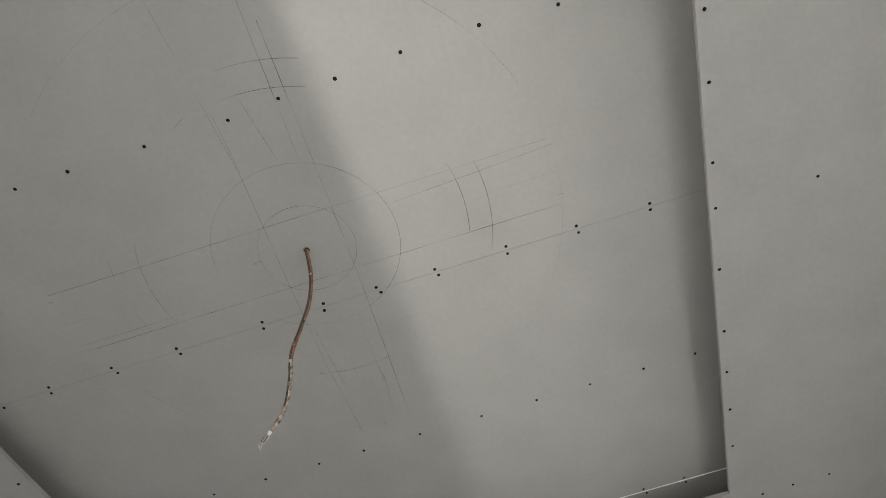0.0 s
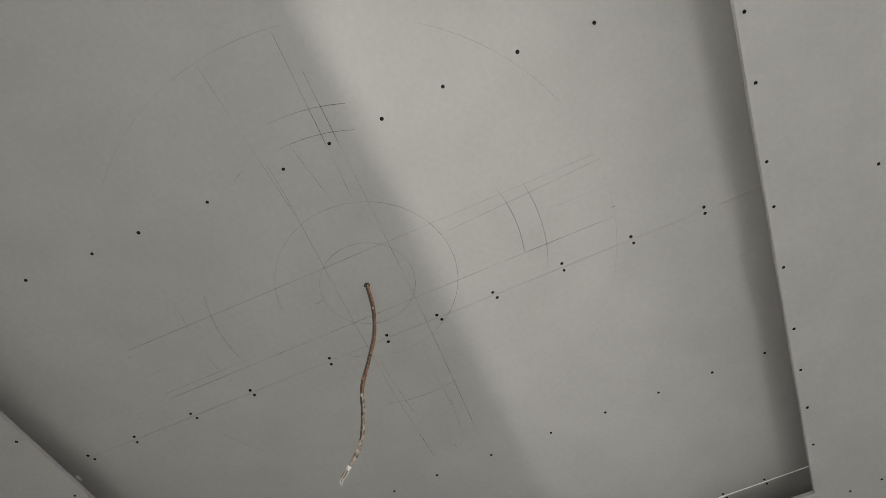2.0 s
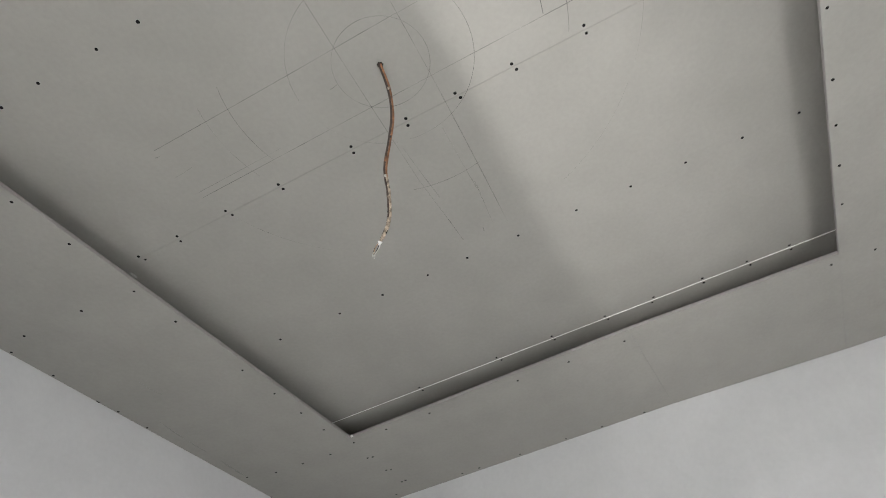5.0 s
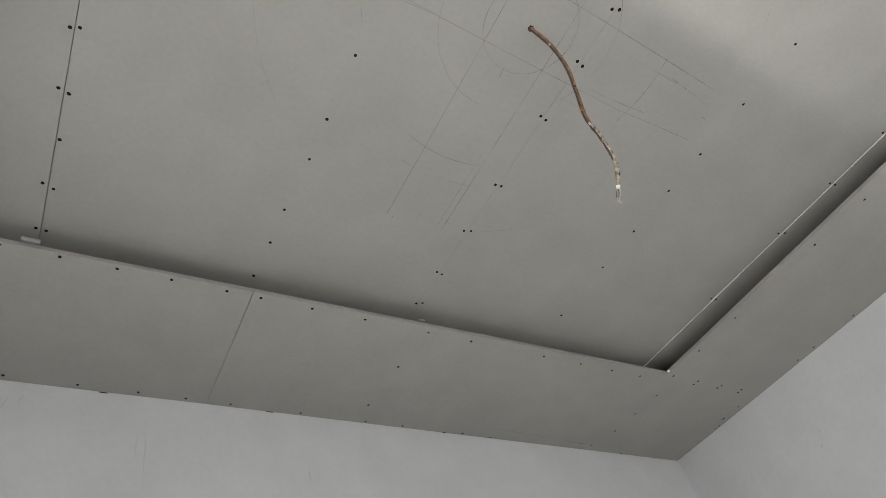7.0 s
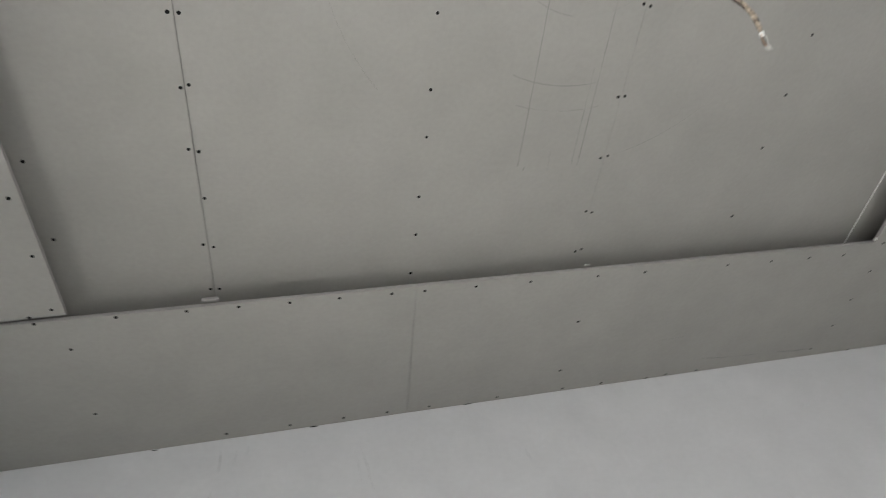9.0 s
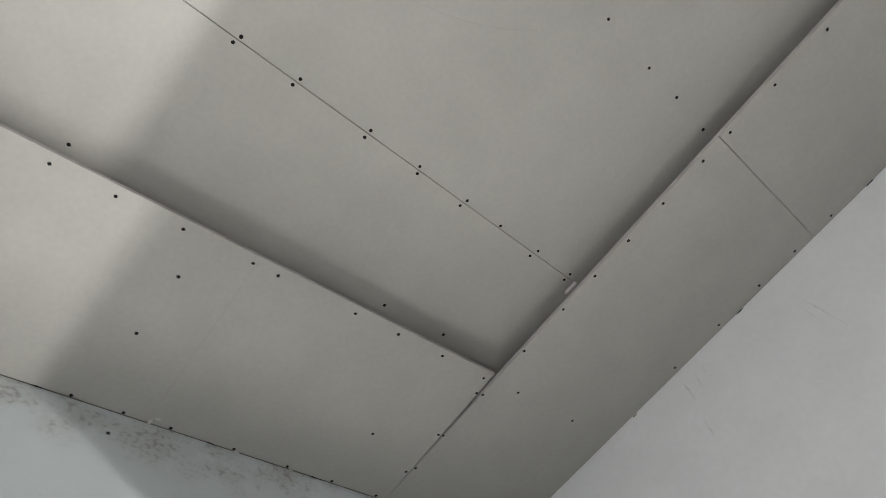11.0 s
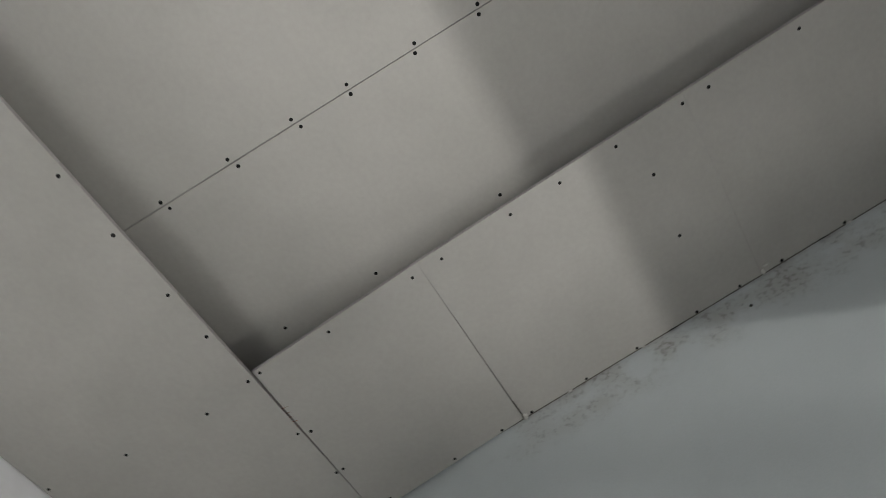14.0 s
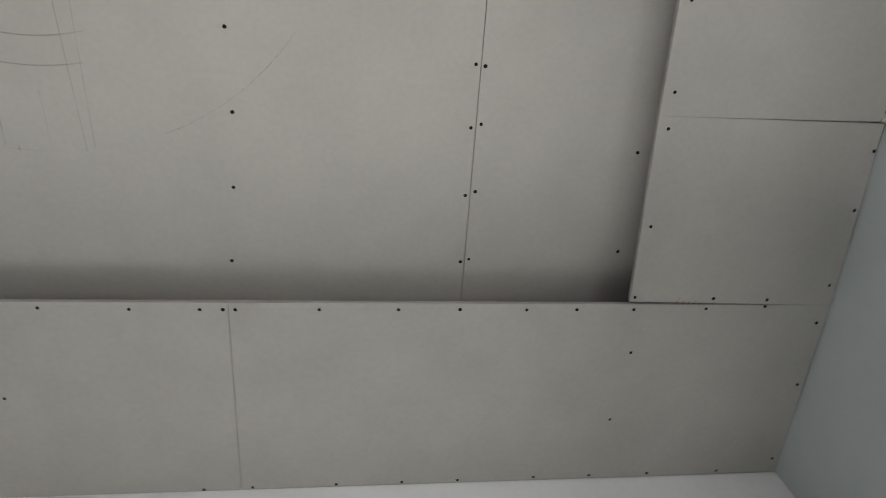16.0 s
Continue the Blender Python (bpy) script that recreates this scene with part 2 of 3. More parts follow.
def strip(p, q, r, s, cuts):
    """Boards between the line p-q at the recess and the line r-s at the wall. cuts: places of a joint along both lines, from p and r, and its widths there, in metres."""
    out, last = [], (0.0, 0.0, 0.0, 0.0)
    lp, lr = math.dist(p, q), math.dist(r, s)
    for c in (*cuts, (lp, lr, 0.0, 0.0)):
        a0, b0 = last[0] + last[2] / 2, last[1] + last[3] / 2
        a1, b1 = c[0] - c[2] / 2, c[1] - c[3] / 2
        out.append((between(p, q, a0 / lp), between(p, q, a1 / lp), between(r, s, b1 / lr), between(r, s, b0 / lr)))
        last = c
    return out


def inset(p, dx, dy):
    return (p[0] + dx, p[1] + dy)


border_north = border("ceiling_border_north", "unpainted grey gypsum board border of the recess", strip(NWx, NEx, inset(RNW, 0.003, -0.0015), inset(RNE, -0.003, -0.0015), [(-0.601 - NWx[0], -0.592 - RNW[0], 0.0018, 0.0016)]), 0.009)
border_south = border("ceiling_border_south", "unpainted grey gypsum board border with a filled joint", strip(SWx, SEx, inset(RSW, 0.003, 0.003), inset(RSE, -0.003, 0.003), [(-0.592 - SWx[0], -0.586 - RSW[0], 0.0012, 0.0018)]))
border_west = border("ceiling_border_west", "grey gypsum board border with open joints, unpainted", strip(inset(NW, 0, -0.0025), inset(SW, 0, 0.0040), inset(NWx, 0, -0.0006), inset(SWx, 0, 0.0003), [(NW[1] + 0.260, NWx[1] + 0.238, 0.0004, 0.0008), (NW[1] + 1.016, NWx[1] + 1.010, 0.0002, 0.0045)]))
border_east = border("ceiling_border_east", "grey gypsum board border, unpainted", strip(inset(NE, 0, 0.0088), inset(SE, 0, 0.001), inset(NEx, 0, -0.0002), inset(SEx, 0, 0.0012), [(NE[1] + 0.756, NEx[1] + 0.775, 0.0015, 0.0008)]))
bm = bmesh.new()
box(bm, 1.2208, 1.2250, -2.2, 1.15, Z - 0.0016, Z + 0.006)
part("joint_bead", bm, WHITE_TAPE, ceiling, "bright white bead in the board joint")


# ---- screws: one mesh, a countersunk black head with a cross recess ----
def screw_mesh():
    bm = bmesh.new()
    n, rings = 10, []
    for r, z in ((0.0052, 0.0001), (0.0049, -0.0008), (0.0025, -0.0010), (0.0015, -0.0004)):
        rings.append([bm.verts.new((r * math.cos(i * math.tau / n), r * math.sin(i * math.tau / n), z)) for i in range(n)])
    for a, b in zip(rings, rings[1:]):
        for i in range(n):
            bm.faces.new((a[i], a[(i + 1) % n], b[(i + 1) % n], b[i]))
    bm.faces.new(rings[-1])
    bmesh.ops.recalc_face_normals(bm, faces=bm.faces)
    me = bpy.data.meshes.new("screw")
    bm.to_mesh(me)
    bm.free()
    me.materials.append(SCREW)
    return me


SCREW_MESH = screw_mesh()


def screws(parent, z, places):
    for x, y in places:
        ob = new("screw", SCREW_MESH)
        ob.location = (x, y, (Z if z == Z else border_z(y)) - 0.0001)
        ob.rotation_euler = (radians(random.uniform(-6, 6)), radians(random.uniform(-6, 6)), random.uniform(0, 3))
        k = random.uniform(0.84, 1.02)
        ob.scale = (k, k, 1)
        ob.parent = parent


def paired(x, ys, gap=0.0115):
    """Screws on both sides of a joint, a little uneven."""
    out = []
    for y in ys:
        e = random.uniform(-0.006, 0.006)
        out += [(x - gap + random.uniform(-0.002, 0.002), y + e), (x + gap + random.uniform(-0.002, 0.002), y - e)]
    return out


screws(ceiling, Z, paired(0.0, (0.564, 0.405, 0.2, 0.0, -0.261, -0.447, -0.613, -0.787, -0.995, -1.201, -1.411)))
screws(ceiling, Z, paired(-1.2, (0.598, 0.438, 0.136, -0.036, -0.209, -0.426, -0.585, -0.755, -0.935, -1.082, -1.26, -1.454)) + [(-1.192, 0.28)])
screws(ceiling, Z, paired(1.223, (-1.412, -1.256, -1.08, -0.878, -0.683, -0.45, -0.2, 0.182), 0.014))
screws(ceiling, Z, [(-0.597, 0.602), (-0.591, 0.449), (-0.592, 0.311), (-0.585, 0.115), (-0.586, -0.024), (-0.586, -0.224), (-0.584, -0.438), (-0.596, -0.571), (-0.599, -0.714), (-0.610, -0.88), (-0.613, -1.072), (-0.602, -1.26), (-0.583, -1.464)])
screws(ceiling, Z, [(0.598, y) for y in (0.464, 0.188, 0.0, -0.192, -0.352, -0.551, -0.766, -0.957, -1.141, -1.323, -1.497)])
screws(ceiling, Z, [(-1.633, -1.42), (-1.633, -1.135), (-1.624, -0.75), (-1.59, 0.152), (-1.579, 0.384)])
screws(border_north, S, [(-1.455, 0.590), (-1.273, 0.592), (-1.132, 0.594), (-0.987, 0.596), (-0.840, 0.597), (-0.678, 0.599), (-0.572, 0.600), (-0.401, 0.602), (-0.210, 0.604), (0.040, 0.607), (0.225, 0.609), (0.574, 0.613), (0.769, 0.615), (0.947, 0.617), (1.115, 0.619)])
screws(border_north, S, [(-1.221, 1.155), (-1.011, 1.158), (-0.824, 1.161), (-0.666, 1.164), (-0.508, 1.166), (-0.239, 1.170), (0.039, 1.175), (0.210, 1.177), (0.512, 1.182), (0.663, 1.185), (1.487, 1.197)])
screws(border_north, S, [(0.017, 0.815), (0.004, 1.067), (-1.589, 0.693), (-1.584, 0.971), (1.312, 0.721), (1.305, 0.872), (1.296, 1.019), (1.251, 1.154)])
screws(border_west, S, [(-1.602, 0.543), (-1.659, 0.563), (-1.854, 0.564), (-2.031, 0.569)])
screws(border_north, S, [(-1.654, 0.587), (-1.849, 0.582), (-2.005, 0.590)])
screws(border_east, S, [(1.278, 0.399), (1.279, 0.179), (1.279, -0.244), (1.280, -0.473), (1.280, -0.712), (1.280, -0.964), (1.273, -1.135), (1.262, -1.309), (1.250, -1.497)])
screws(border_east, S, [(1.881, 0.315), (1.881, 0.219), (1.882, -0.005), (1.882, -0.248), (1.883, -0.431), (1.883, -0.639), (1.884, -0.826), (1.884, -0.991), (1.874, -1.149)])
screws(border_south, S, [(-1.656, -1.538), (-1.496, -1.539), (-1.359, -1.540), (-1.180, -1.540), (-1.019, -1.541), (-0.817, -1.542), (-0.609, -1.543), (-0.579, -1.543), (-0.523, -1.543), (-0.355, -1.543), (-0.145, -1.540), (-0.011, -1.540), (0.189, -1.540), (0.419, -1.542), (0.589, -1.543), (0.760, -1.545), (0.943, -1.546)])
screws(border_south, S, [(-2.048, -2.126), (-1.816, -2.128), (-1.628, -2.130), (-1.452, -2.131), (-1.217, -2.134), (-1.049, -2.135), (-0.855, -2.137), (-0.615, -2.140), (-0.478, -2.143)])
screws(border_south, S, [(-0.014, -1.810), (1.247, -1.758), (1.244, -1.890), (1.253, -1.646), (-1.675, -1.677), (-1.657, -1.913), (-1.863, -1.534), (-2.035, -1.526), (-2.219, -1.794), (-2.208, -1.579), (-2.226, -2.081)])
screws(border_west, S, [(-1.652, -1.500), (-1.877, -1.502), (-2.035, -1.505), (-1.751, -0.400), (-1.946, -0.401), (-1.947, 0.363)])
screws(border_west, S, [(-1.657, -1.298), (-1.653, -1.047), (-1.650, -0.960), (-1.643, -0.758), (-1.638, -0.616), (-1.632, -0.456), (-1.625, -0.271), (-1.623, -0.199), (-1.614, 0.045), (-1.608, 0.196), (-1.602, 0.365)])
screws(border_west, S, [(-2.208, -1.459), (-2.210, -1.241), (-2.211, -1.082), (-2.210, -0.982), (-2.204, -0.800), (-2.199, -0.634), (-2.193, -0.441), (-2.189, -0.305), (-2.185, -0.173), (-2.179, 0.021), (-2.173, 0.202), (-2.168, 0.366), (-2.162, 0.543)])
screws(border_north, S, [(-2.162, 0.627), (-2.155, 0.752)])


screws(border_north, S, [(1.448, 0.604), (1.606, 0.597), (1.762, 0.600), (1.288, 0.577), (1.454, 0.579), (1.616, 0.577), (1.760, 0.577)])


# ---- pencil layout round the lamp point ----
CX, CY = -0.190, -0.477


def stroke(points, width):
    """A flat graphite stroke along points on the underside of the ceiling."""
    bm = bmesh.new()
    pts = [Vector((x, y, 0)) for x, y in points]
    left, right = [], []
    for i, p in enumerate(pts):
        d = (pts[min(i + 1, len(pts) - 1)] - pts[max(i - 1, 0)]).normalized()
        n = Vector((-d.y, d.x, 0)) * width / 2
        left.append(bm.verts.new((p.x + n.x, p.y + n.y, Z - 0.0006)))
        right.append(bm.verts.new((p.x - n.x, p.y - n.y, Z - 0.0006)))
    for i in range(len(pts) - 1):
        bm.faces.new((left[i], left[i + 1], right[i + 1], right[i]))
    return part("pencil_line", bm, GRAPHITE, ceiling)


def pencil_line(x0, y0, x1, y1, width=0.0013):
    n = max(2, int(math.dist((x0, y0), (x1, y1)) / 0.05))
    bow = random.uniform(-0.0015, 0.0015)
    stroke([(x0 + (x1 - x0) * i / n + bow * math.sin(i * math.pi / n), y0 + (y1 - y0) * i / n + bow * math.sin(i * math.pi / n)) for i in range(n + 1)], width)


def pencil_arc(r, a0, a1, width=0.0013):
    """Degrees from east, turning to north."""
    n = max(4, int(abs(a1 - a0) / 4))
    stroke([(CX + r * math.cos(radians(a0 + (a1 - a0) * i / n)), CY + r * math.sin(radians(a0 + (a1 - a0) * i / n))) for i in range(n + 1)], width)


for x0, y0, x1, y1, w in ((-0.290, 0.22, -0.290, -0.58, 0.0015), (-0.289, -0.58, -0.291, -1.17, 0.0010), (-0.249, -0.745, -0.272, -1.18, 0.0012), (-0.089, 0.225, -0.093, -1.17, 0.0016), (-0.111, 0.22, -0.112, -0.085, 0.0010)):
    pencil_line(x0, y0, x1, y1, w)
for x0, y0, x1, y1, w in ((-0.883, -0.387, -0.447, -0.403, 0.0012), (-0.447, -0.403, 0.21, -0.374, 0.0016), (0.21, -0.374, 0.512, -0.379, 0.0010), (-0.61, -0.407, -0.45, -0.405, 0.0010), (-0.88, -0.576, -0.44, -0.556, 0.0012), (-0.775, -0.597, -0.09, -0.578, 0.0014), (-0.09, -0.578, 0.516, -0.545, 0.0021), (-0.618, -0.484, -0.453, -0.506, 0.0009)):
    pencil_line(x0, y0, x1, y1, w)
for x0, y0, x1, y1, w in ((0.07, -0.527, 0.33, -0.517, 0.0013), (0.30, -0.524, 0.49, -0.50, 0.0008), (0.072, -0.392, 0.30, -0.398, 0.0013), (-0.19, -1.04, -0.193, -1.186, 0.0010), (-0.122, -1.17, -0.121, -1.183, 0.0022), (0.494, -0.463, 0.512, -0.458, 0.0018), (-0.189, 0.243, -0.192, 0.172, 0.0012), (-0.270, 0.236, -0.268, 0.222, 0.0014), (-0.196, -0.32, -0.2, -0.345, 0.0014), (-0.605, -0.312, -0.622, -0.342, 0.0010)):
    pencil_line(x0, y0, x1, y1, w)
for r, a0, a1, w in ((0.132, 120, 262, 0.0010), (0.132, 262, 330, 0.0017), (0.132, -30, 60, 0.0012), (0.132, 60, 120, 0.0009), (0.252, 95, 180, 0.0010), (0.252, 180, 300, 0.0015), (0.252, 300, 372, 0.0010), (0.252, 20, 70, 0.0012)):
    pencil_arc(r, a0, a1, w)
for r, a0, a1, w in ((0.510, 178, 200, 0.0016), (0.444, 176, 202, 0.0012), (0.444, 255, 282, 0.0016), (0.508, 258, 290, 0.0014), (0.444, 77, 112, 0.0016), (0.520, 76, 106, 0.0008), (0.440, 348, 378, 0.0020)):
    pencil_arc(r, a0, a1, w)
for a0, a1, w in ((140, 165, 0.0006), (166, 190, 0.0009), (215, 248, 0.0006), (268, 300, 0.0007), (305, 335, 0.0004), (44, 72, 0.0006)):
    pencil_arc(0.705, a0, a1, w)


# ---- the hanging cable ----
CABLE = [(-0.189, -0.474, 3.310), (-0.189, -0.474, 3.296), (-0.135, -0.467, 3.258), (-0.084, -0.445, 3.212), (-0.043, -0.408, 3.165), (-0.008, -0.373, 3.113), (0.033, -0.357, 3.055), (0.068, -0.331, 2.990), (0.081, -0.277, 2.916)]


def smooth(points, steps):
    """A Catmull-Rom curve through the points."""
    p = [Vector(q) for q in points]
    p = [2 * p[0] - p[1], *p, 2 * p[-1] - p[-2]]
    out = []
    for i in range(1, len(p) - 2):
        for k in range(steps):
            t = k / steps
            a, b, c, d = p[i - 1 : i + 3]
            out.append(0.5 * (2 * b + (c - a) * t + (2 * a - 5 * b + 4 * c - d) * t * t + (3 * b - a - 3 * c + d) * t**3))
    return [*out, p[-2]]


def tube(bm, path, radius, sides=8):
    rings = []
    for i, p in enumerate(path):
        d = (path[min(i + 1, len(path) - 1)] - path[max(i - 1, 0)]).normalized()
        u = d.cross(Vector((0.3, 1, 0.1))).normalized()
        v = d.cross(u)
        r = radius(i / (len(path) - 1)) if callable(radius) else radius
        rings.append([bm.verts.new(p + r * (u * math.cos(k * math.tau / sides) + v * math.sin(k * math.tau / sides))) for k in range(sides)])
    for a, b in zip(rings, rings[1:]):
        for k in range(sides):
            f = bm.faces.new((a[k], a[(k + 1) % sides], b[(k + 1) % sides], b[k]))
            f.smooth = True
    bm.faces.new(rings[0])
    bm.faces.new(rings[-1])


def hanging_cable():
    cable = new("electric_cable")
    cable.location = CABLE[0]
    cable.matrix_world = pose(*CABLE[0])
    tagged(cable, "brown twin electric cable hanging from a hole in the ceiling", "cable")
    path = [p - Vector(CABLE[0]) for p in smooth(CABLE, 10)]
    sides = []
    for i, p in enumerate(path):
        d = (path[min(i + 1, len(path) - 1)] - path[max(i - 1, 0)]).normalized()
        a = -0.5 + 1.1 * i / len(path)
        u = d.cross(Vector((0.65, 0.30, 0.70))).normalized()
        sides.append(u * math.cos(a) + d.cross(u) * math.sin(a))
    cut = int(len(path) * 0.66)
    for sign, mat, label in ((1, COPPER, "copper-brown insulated core"), (-1, DARK_CORE, "dark brown insulated core")):
        core = [p + 0.0027 * sign * n for p, n in zip(path, sides)]
        bm = bmesh.new()
        tube(bm, core[: cut + 1], lambda f: 0.0031 + 0.0003 * math.sin(23 * f))
        part("core", bm, mat, cable, label)
        bm = bmesh.new()
        tube(bm, core[cut:-5], lambda f: 0.0033 + 0.0005 * math.sin(31 * f + sign))
        part("core", bm, PALE_CORE if sign > 0 else DARK_CORE, cable, "core spattered with pale plaster" if sign > 0 else "")
    for at, length, r, mat, label in ((0.24, 1, 0.0053, PALE_CORE, "pale ring"), (0.46, 1, 0.0054, DARK_CORE, "dark ring"), (0.56, 2, 0.0058, COPPER, "swollen kink"), (0.645, 1, 0.0050, CLEAR_SLEEVE, "white plaster splash"), (0.75, 1, 0.0050, PALE_CORE, ""), (0.86, 1, 0.0050, CLEAR_SLEEVE, "plaster crust")):
        k = int(len(path) * at)
        bm = bmesh.new()
        tube(bm, path[k : k + length + 1], lambda f: r * (1 - 0.12 * abs(2 * f - 1)))
        part("splash" if mat is CLEAR_SLEEVE else "ring", bm, mat, cable, label)
    for at, side in ((0.06, 1), (0.80, -1), (0.88, 1)):
        k = int(len(path) * at)
        bm = bmesh.new()
        tube(bm, [p + 0.0036 * side * n for p, n in zip(path[k : k + 4], sides[k : k + 4])], lambda f: 0.0030 * (1 - 0.5 * abs(2 * f - 1)))
        part("dark_patch", bm, SHADE_AND_MARK, cable, "dark patch on the insulation")
    bm = bmesh.new()
    tube(bm, path[-13:-4], lambda f: 0.0056 - 0.0012 * f + 0.0006 * math.sin(19 * f))
    part("sleeve", bm, PALE_CORE, cable, "torn pale sleeve end")
    bm = bmesh.new()
    tube(bm, path[-5:-3], lambda f: 0.0056 - 0.001 * f)
    part("splash", bm, WHITE_TAPE, cable, "bright plaster drop")
    tip = path[-5:]
    for k in range(5):
        off = Vector((0.0055 * math.cos(k * 1.7), 0.0055 * math.sin(k * 1.7), 0.0))
        bm = bmesh.new()
        tube(bm, [p + off * (0.2 + 1.0 * math.sin(0.75 * i)) for i, p in enumerate(tip[: 5 - k % 2])], 0.0011, 6)
        part("strand", bm, (CLEAR_SLEEVE, DARK_CORE, BARE_COPPER)[k % 3], cable, ("thin clear strand", "dark strand", "bare copper strand")[k % 3])
    end = path[-1]
    for k, (a, rad) in enumerate(((0.2, 0.0065), (1.4, 0.0050))):
        bm = bmesh.new()
        across = Vector((math.cos(a), math.sin(a), 0.0))
        tube(bm, [end + across * rad * math.sin(i * math.tau / 14) + Vector((0, 0, rad * 1.5 * (math.cos(i * math.tau / 14) - 1) + 0.004)) for i in range(14)], 0.0008, 5)
        part("loop", bm, CLEAR_SLEEVE, cable, "thin clear loop of frayed sleeve")
    return cable


hanging_cable()
# A dark disc below the board; its colour stands for the hole's shade.
bm = bmesh.new()
rim = [(0.0085 + 0.0015 * math.sin(3 * k), k * math.tau / 14) for k in range(14)]
prism(bm, [(-0.1895 + r * math.cos(a), -0.474 + r * math.sin(a)) for r, a in rim], Z - 0.0012, Z - 0.0002)
part("cable_hole", bm, SHADE_AND_MARK, ceiling, "ragged dark disc for the cable's hole in the board")


# ---- lumps of putty and scraps along the joints ----
def lump(x, y, z, sx, sy, sz, parent, mat=None, label=""):
    bm = bmesh.new()
    bmesh.ops.create_icosphere(bm, subdivisions=2, radius=1.0)
    for v in bm.verts:
        k = 0.75 + 0.5 * noise.noise(v.co * 1.6 + Vector((x * 9, y * 9, 0)))
        v.co = Vector((x + v.co.x * sx * k, y + v.co.y * sy * k, z + v.co.z * sz * k))
    part("joint_lump", bm, mat or PUTTY, parent, label)


bm = bmesh.new()
box(bm, -1.229, -1.184, 0.5605, 0.5662, S + 0.0035, S + 0.0150)
box(bm, -1.222, -1.192, 0.5595, 0.5604, S + 0.0050, S + 0.0120)
part("paper_tab", bm, GYPSUM, border_north, "pale torn paper tab on the board edge")
lump(1.238, 0.556, S + 0.003, 0.008, 0.008, 0.007, border_north, WHITE_TAPE, "white dab of putty in the corner")
lump(-0.008, 0.5625, S + 0.011, 0.018, 0.004, 0.005, border_north, BOARD_PAPER)
lump(-2.210, -1.003, S - 0.001, 0.014, 0.010, 0.010, border_west)
lump(-2.186, -0.232, S - 0.001, 0.012, 0.007, 0.008, border_west)
lump(-2.170, -0.218, S - 0.001, 0.004, 0.012, 0.004, border_west)
for y, k in ((0.03, 1.0), (0.215, 0.8), (0.56, 0.9), (0.64, 0.7), (-0.62, 0.7), (-0.86, 0.9)):
    lump(-2.186 + 0.030 * y, y + 0.004, S - 0.002, 0.004 * k, 0.011 * k, 0.005 * k, border_west)
lump(-2.166, 0.588, S - 0.003, 0.005, 0.014, 0.006, border_west, DARK_CORE, "dark brown scrap in the wall joint")


# ---- plugs and holes in the west wall ----
def wall_plug(y, z, r):
    bm = bmesh.new()
    x = RSW[0] + (RNW[0] - RSW[0]) * (y - RSW[1]) / (RNW[1] - RSW[1])
    n, rings = 12, []
    for k, (q, d) in enumerate(((1.25, 0.0005), (1.0, 0.0035), (0.75, 0.0035), (0.55, -0.004))):
        rings.append([bm.verts.new((x + d, y + r * q * math.cos(i * math.tau / n), z + r * q * math.sin(i * math.tau / n) * (0.8 if i > 6 else 1.0))) for i in range(n)])
    for a, b in zip(rings, rings[1:]):
        for i in range(n):
            bm.faces.new((a[i], a[(i + 1) % n], b[(i + 1) % n], b[i]))
    bm.faces.new(rings[-1])
    part("wall_plug", bm, SHADE_AND_MARK, bpy.data.objects["wall_west"], "dark plug in a drilled hole")


wall_plug(0.315, 2.895, 0.0075)
wall_plug(-0.326, 3.126, 0.004)


# ---- dark lumps at the walls: gap shade put into the colour, and smudges ----
for x, y, w in ((-0.93, 1.184, 0.020), (-0.355, 1.185, 0.022), (0.42, 1.188, 0.014), (-1.45, 1.185, 0.012)):
    lump(x, y, S - 0.0005, w, 0.0025, 0.0022, border_north, SHADE_AND_MARK)
for y, w in ((-0.52, 0.018), (-0.05, 0.022), (0.30, 0.016), (0.70, 0.03), (0.95, 0.02)):
    lump(-2.186 + 0.030 * y, y, S - 0.0005, 0.0025, w, 0.0022, border_west if y < 0.58 else border_north, SHADE_AND_MARK)
for x, y, w in ((1.872, 0.804, 0.012), (1.868, 0.694, 0.008), (1.896, 0.891, 0.006), (1.898, 0.862, 0.007)):
    lump(x, y, S - 0.0003, w * 0.6, w, 0.0012, border_north, SHADE_AND_MARK)


# ---- scuffs and scratches on the plaster, and pencil ticks on the border ----
def wall_mark(wall, a, b, width, name="scratch", label=""):
    """A narrow smear on a wall from a to b (points on the wall's face), tapered to both ends."""
    a, b = Vector(a), Vector(b)
    d = (b - a).normalized()
    inward = Vector((0, -1, 0)) if wall == "wall_north" else Vector((-1, 0, 0))
    side = d.cross(inward).normalized()
    bm = bmesh.new()
    n, left, right = 6, [], []
    for i in range(n + 1):
        f = i / n
        w = width * (0.15 + math.sin(math.pi * f)) * random.uniform(0.6, 1.2) / 2
        p = a.lerp(b, f) + inward * 0.0008 + side * random.uniform(-0.0015, 0.0015)
        left.append(bm.verts.new(p + side * w))
        right.append(bm.verts.new(p - side * w))
    for i in range(n):
        bm.faces.new((left[i], left[i + 1], right[i + 1], right[i]))
    part(name, bm, SCUFF, bpy.data.objects[wall], label)


def north_y(x):
    return RNW[1] + (RNE[1] - RNW[1]) * (x - RNW[0]) / (RNE[0] - RNW[0])


def east_x(y):
    return RNE[0] + (RSE[0] - RNE[0]) * (RNE[1] - y) / (RNE[1] - RSE[1])


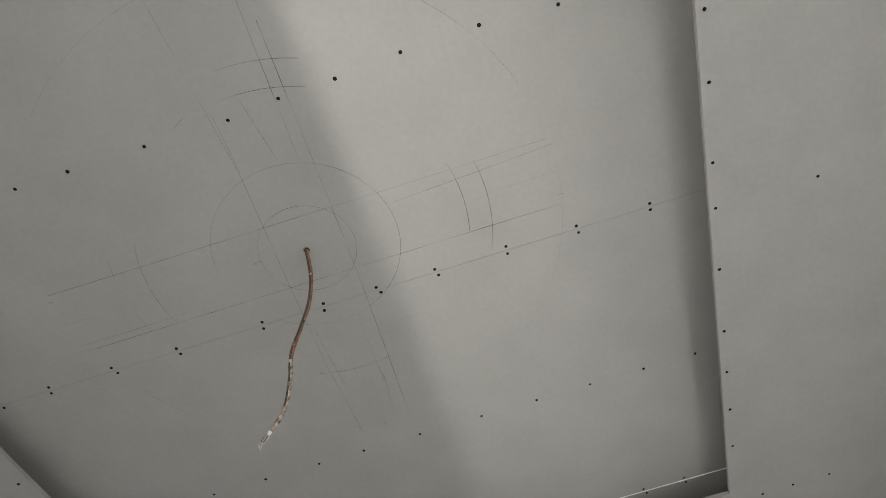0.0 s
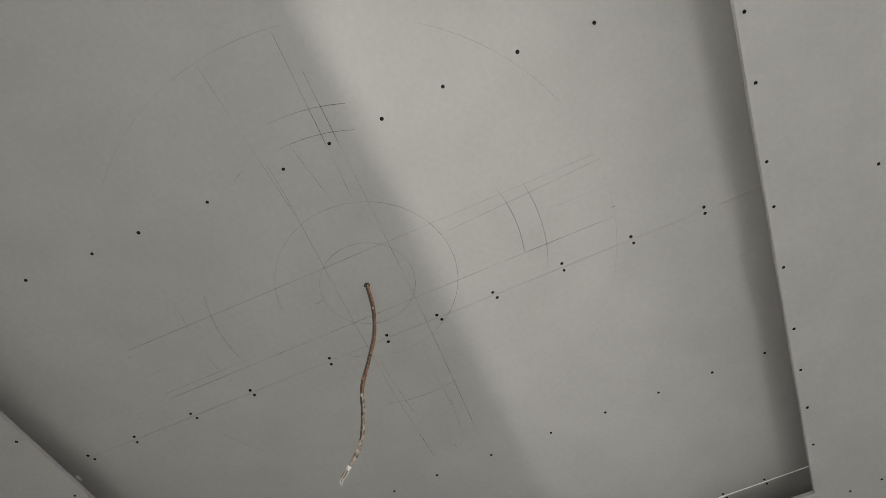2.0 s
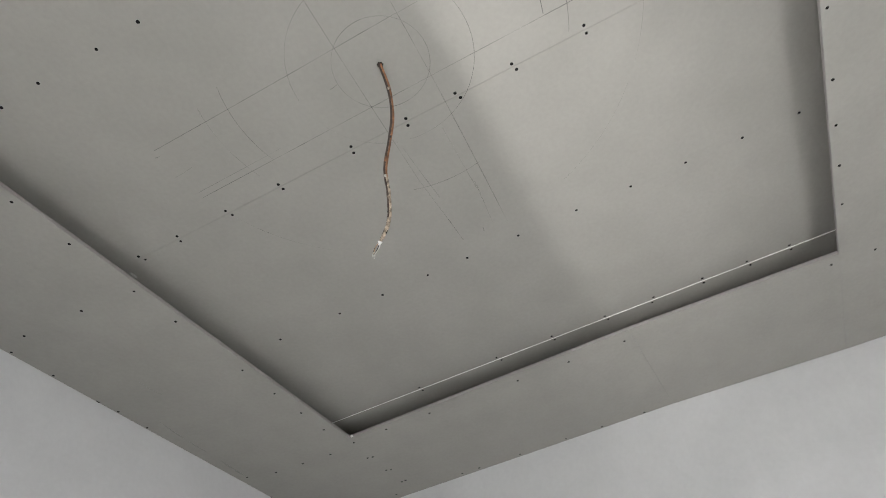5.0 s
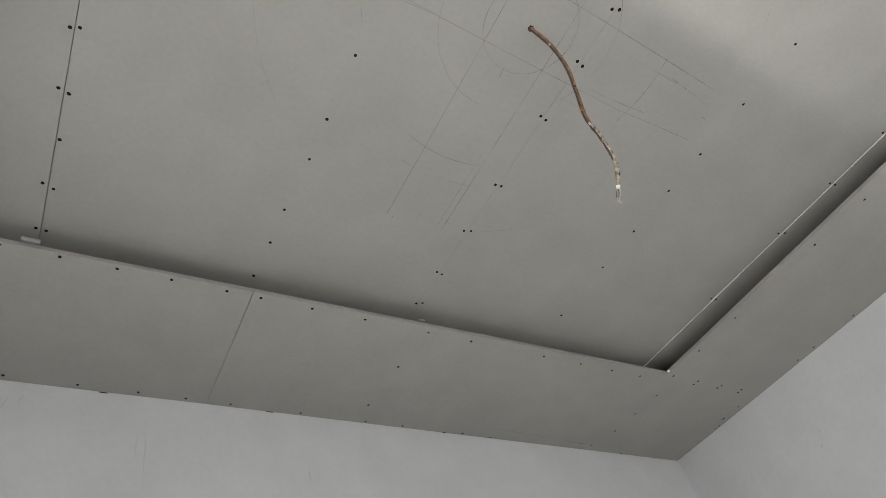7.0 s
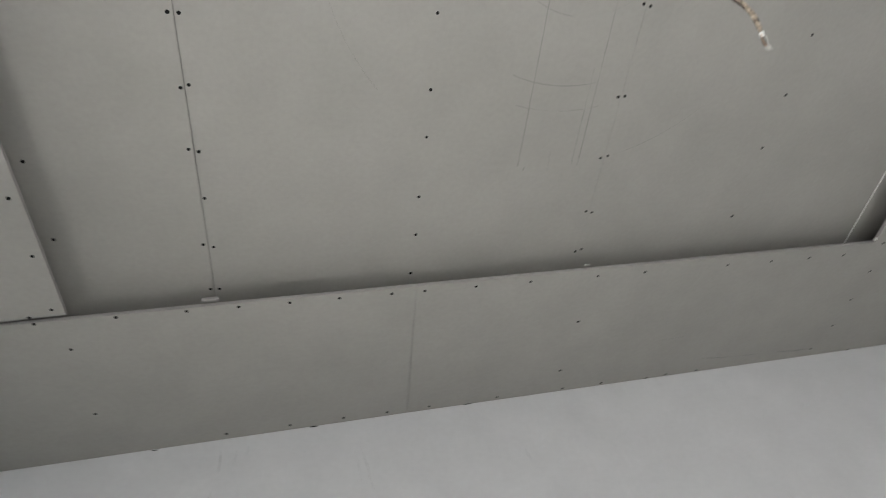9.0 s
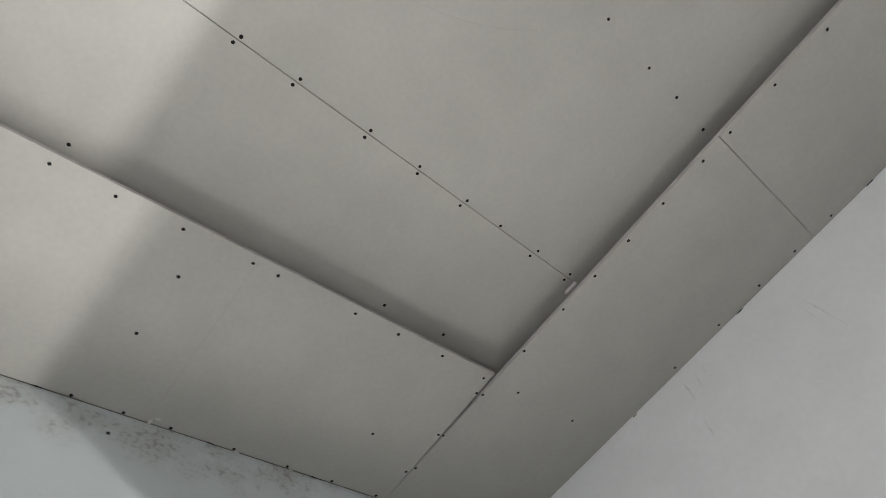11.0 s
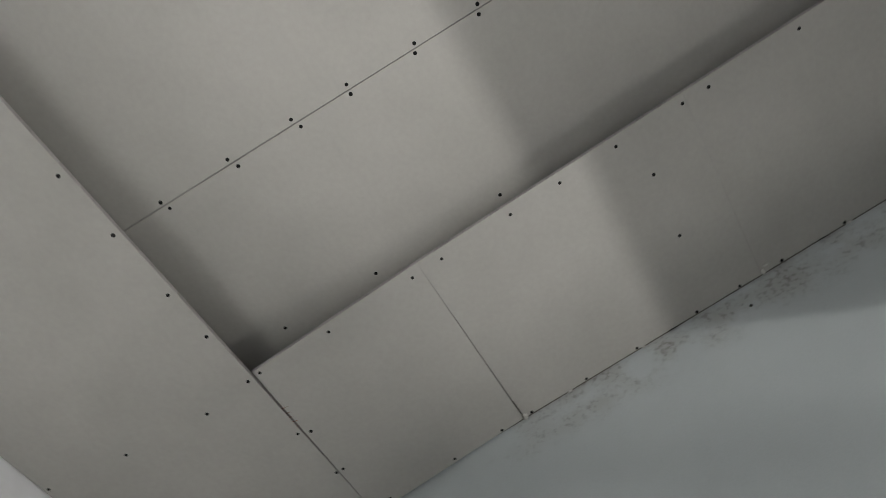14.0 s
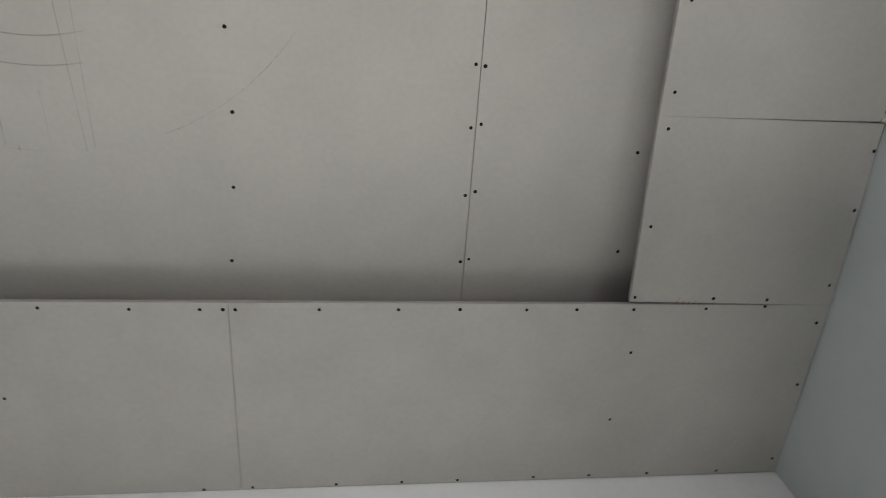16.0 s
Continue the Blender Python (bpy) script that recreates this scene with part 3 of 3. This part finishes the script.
for x0, z0, x1, z1, w in ((-0.775, 3.10, -0.762, 2.91, 0.0030), (-0.800, 3.09, -0.795, 2.95, 0.0016), (-0.205, 2.985, -0.198, 2.93, 0.0022), (-1.24, 3.17, -1.25, 3.08, 0.0035), (-1.19, 3.16, -1.205, 3.09, 0.0025), (-1.15, 3.17, -1.16, 3.13, 0.0022), (-1.27, 3.02, -1.285, 2.94, 0.0035), (-0.97, 3.12, -0.968, 3.105, 0.003), (1.02, 2.99, 1.03, 2.955, 0.0022)):
    wall_mark("wall_north", (x0, north_y(x0), z0), (x1, north_y(x1), z1), w)
for y0, z0, y1, z1, w in ((0.842, 3.06, 0.846, 2.95, 0.0020), (0.846, 2.965, 0.870, 2.895, 0.0055), (0.905, 2.84, 0.925, 2.80, 0.0030), (0.42, 2.90, 0.43, 2.875, 0.007), (0.45, 2.915, 0.44, 2.90, 0.006), (0.47, 2.865, 0.485, 2.845, 0.006), (0.36, 2.96, 0.365, 2.945, 0.004), (0.60, 3.10, 0.605, 3.08, 0.003)):
    wall_mark("wall_east", (east_x(y0), y0, z0), (east_x(y1), y1, z1), w, "scuff", "grey scuff mark")

RED_CHALK = material("red_brown_chalk", (0.16, 0.055, 0.04), 0.9, vary=0.3, scale=60, bump=0)
for x, y0, y1, w in ((-1.772, -1.519, -1.500, 0.0022), (-1.790, -1.520, -1.507, 0.0022), (-1.806, -1.521, -1.509, 0.0020), (-1.822, -1.521, -1.508, 0.0024), (-1.840, -1.521, -1.514, 0.0018)):
    bm = bmesh.new()
    z = border_z(y0) - 0.0011
    bm.faces.new([bm.verts.new(v) for v in ((x - w / 2, y0, z), (x + w / 2, y0, z), (x + w / 5 - 0.004, y1, z + 0.0004), (x - w / 5 - 0.004, y1, z + 0.0004))])
    part("chalk_tick", bm, RED_CHALK, border_west, "red-brown chalk tick beside the joint")

# ---- pale scrapes of filler on the north border ----
PALE_SCRAPE = broken_stroke("pale_filler_scrape", (0.62, 0.60, 0.56), 0.0, 0.5)
for x0, y0, x1, y1, w in ((0.405, 0.966, 0.520, 0.962, 0.006), (0.66, 1.112, 0.96, 1.134, 0.006), (1.05, 1.138, 1.26, 1.147, 0.008)):
    bm = bmesh.new()
    n, low, high = 8, [], []
    for i in range(n + 1):
        f = i / n
        x, y = x0 + (x1 - x0) * f, y0 + (y1 - y0) * f + 0.006 * math.sin(math.pi * f)
        k = w * (0.2 + math.sin(math.pi * f)) * random.uniform(0.7, 1.2) / 2
        low.append(bm.verts.new((x, y - k, S - 0.0008)))
        high.append(bm.verts.new((x, y + k, S - 0.0008)))
    for i in range(n):
        bm.faces.new((low[i], low[i + 1], high[i + 1], high[i]))
    part("scrape", bm, PALE_SCRAPE, border_north, "pale scrape of filler")
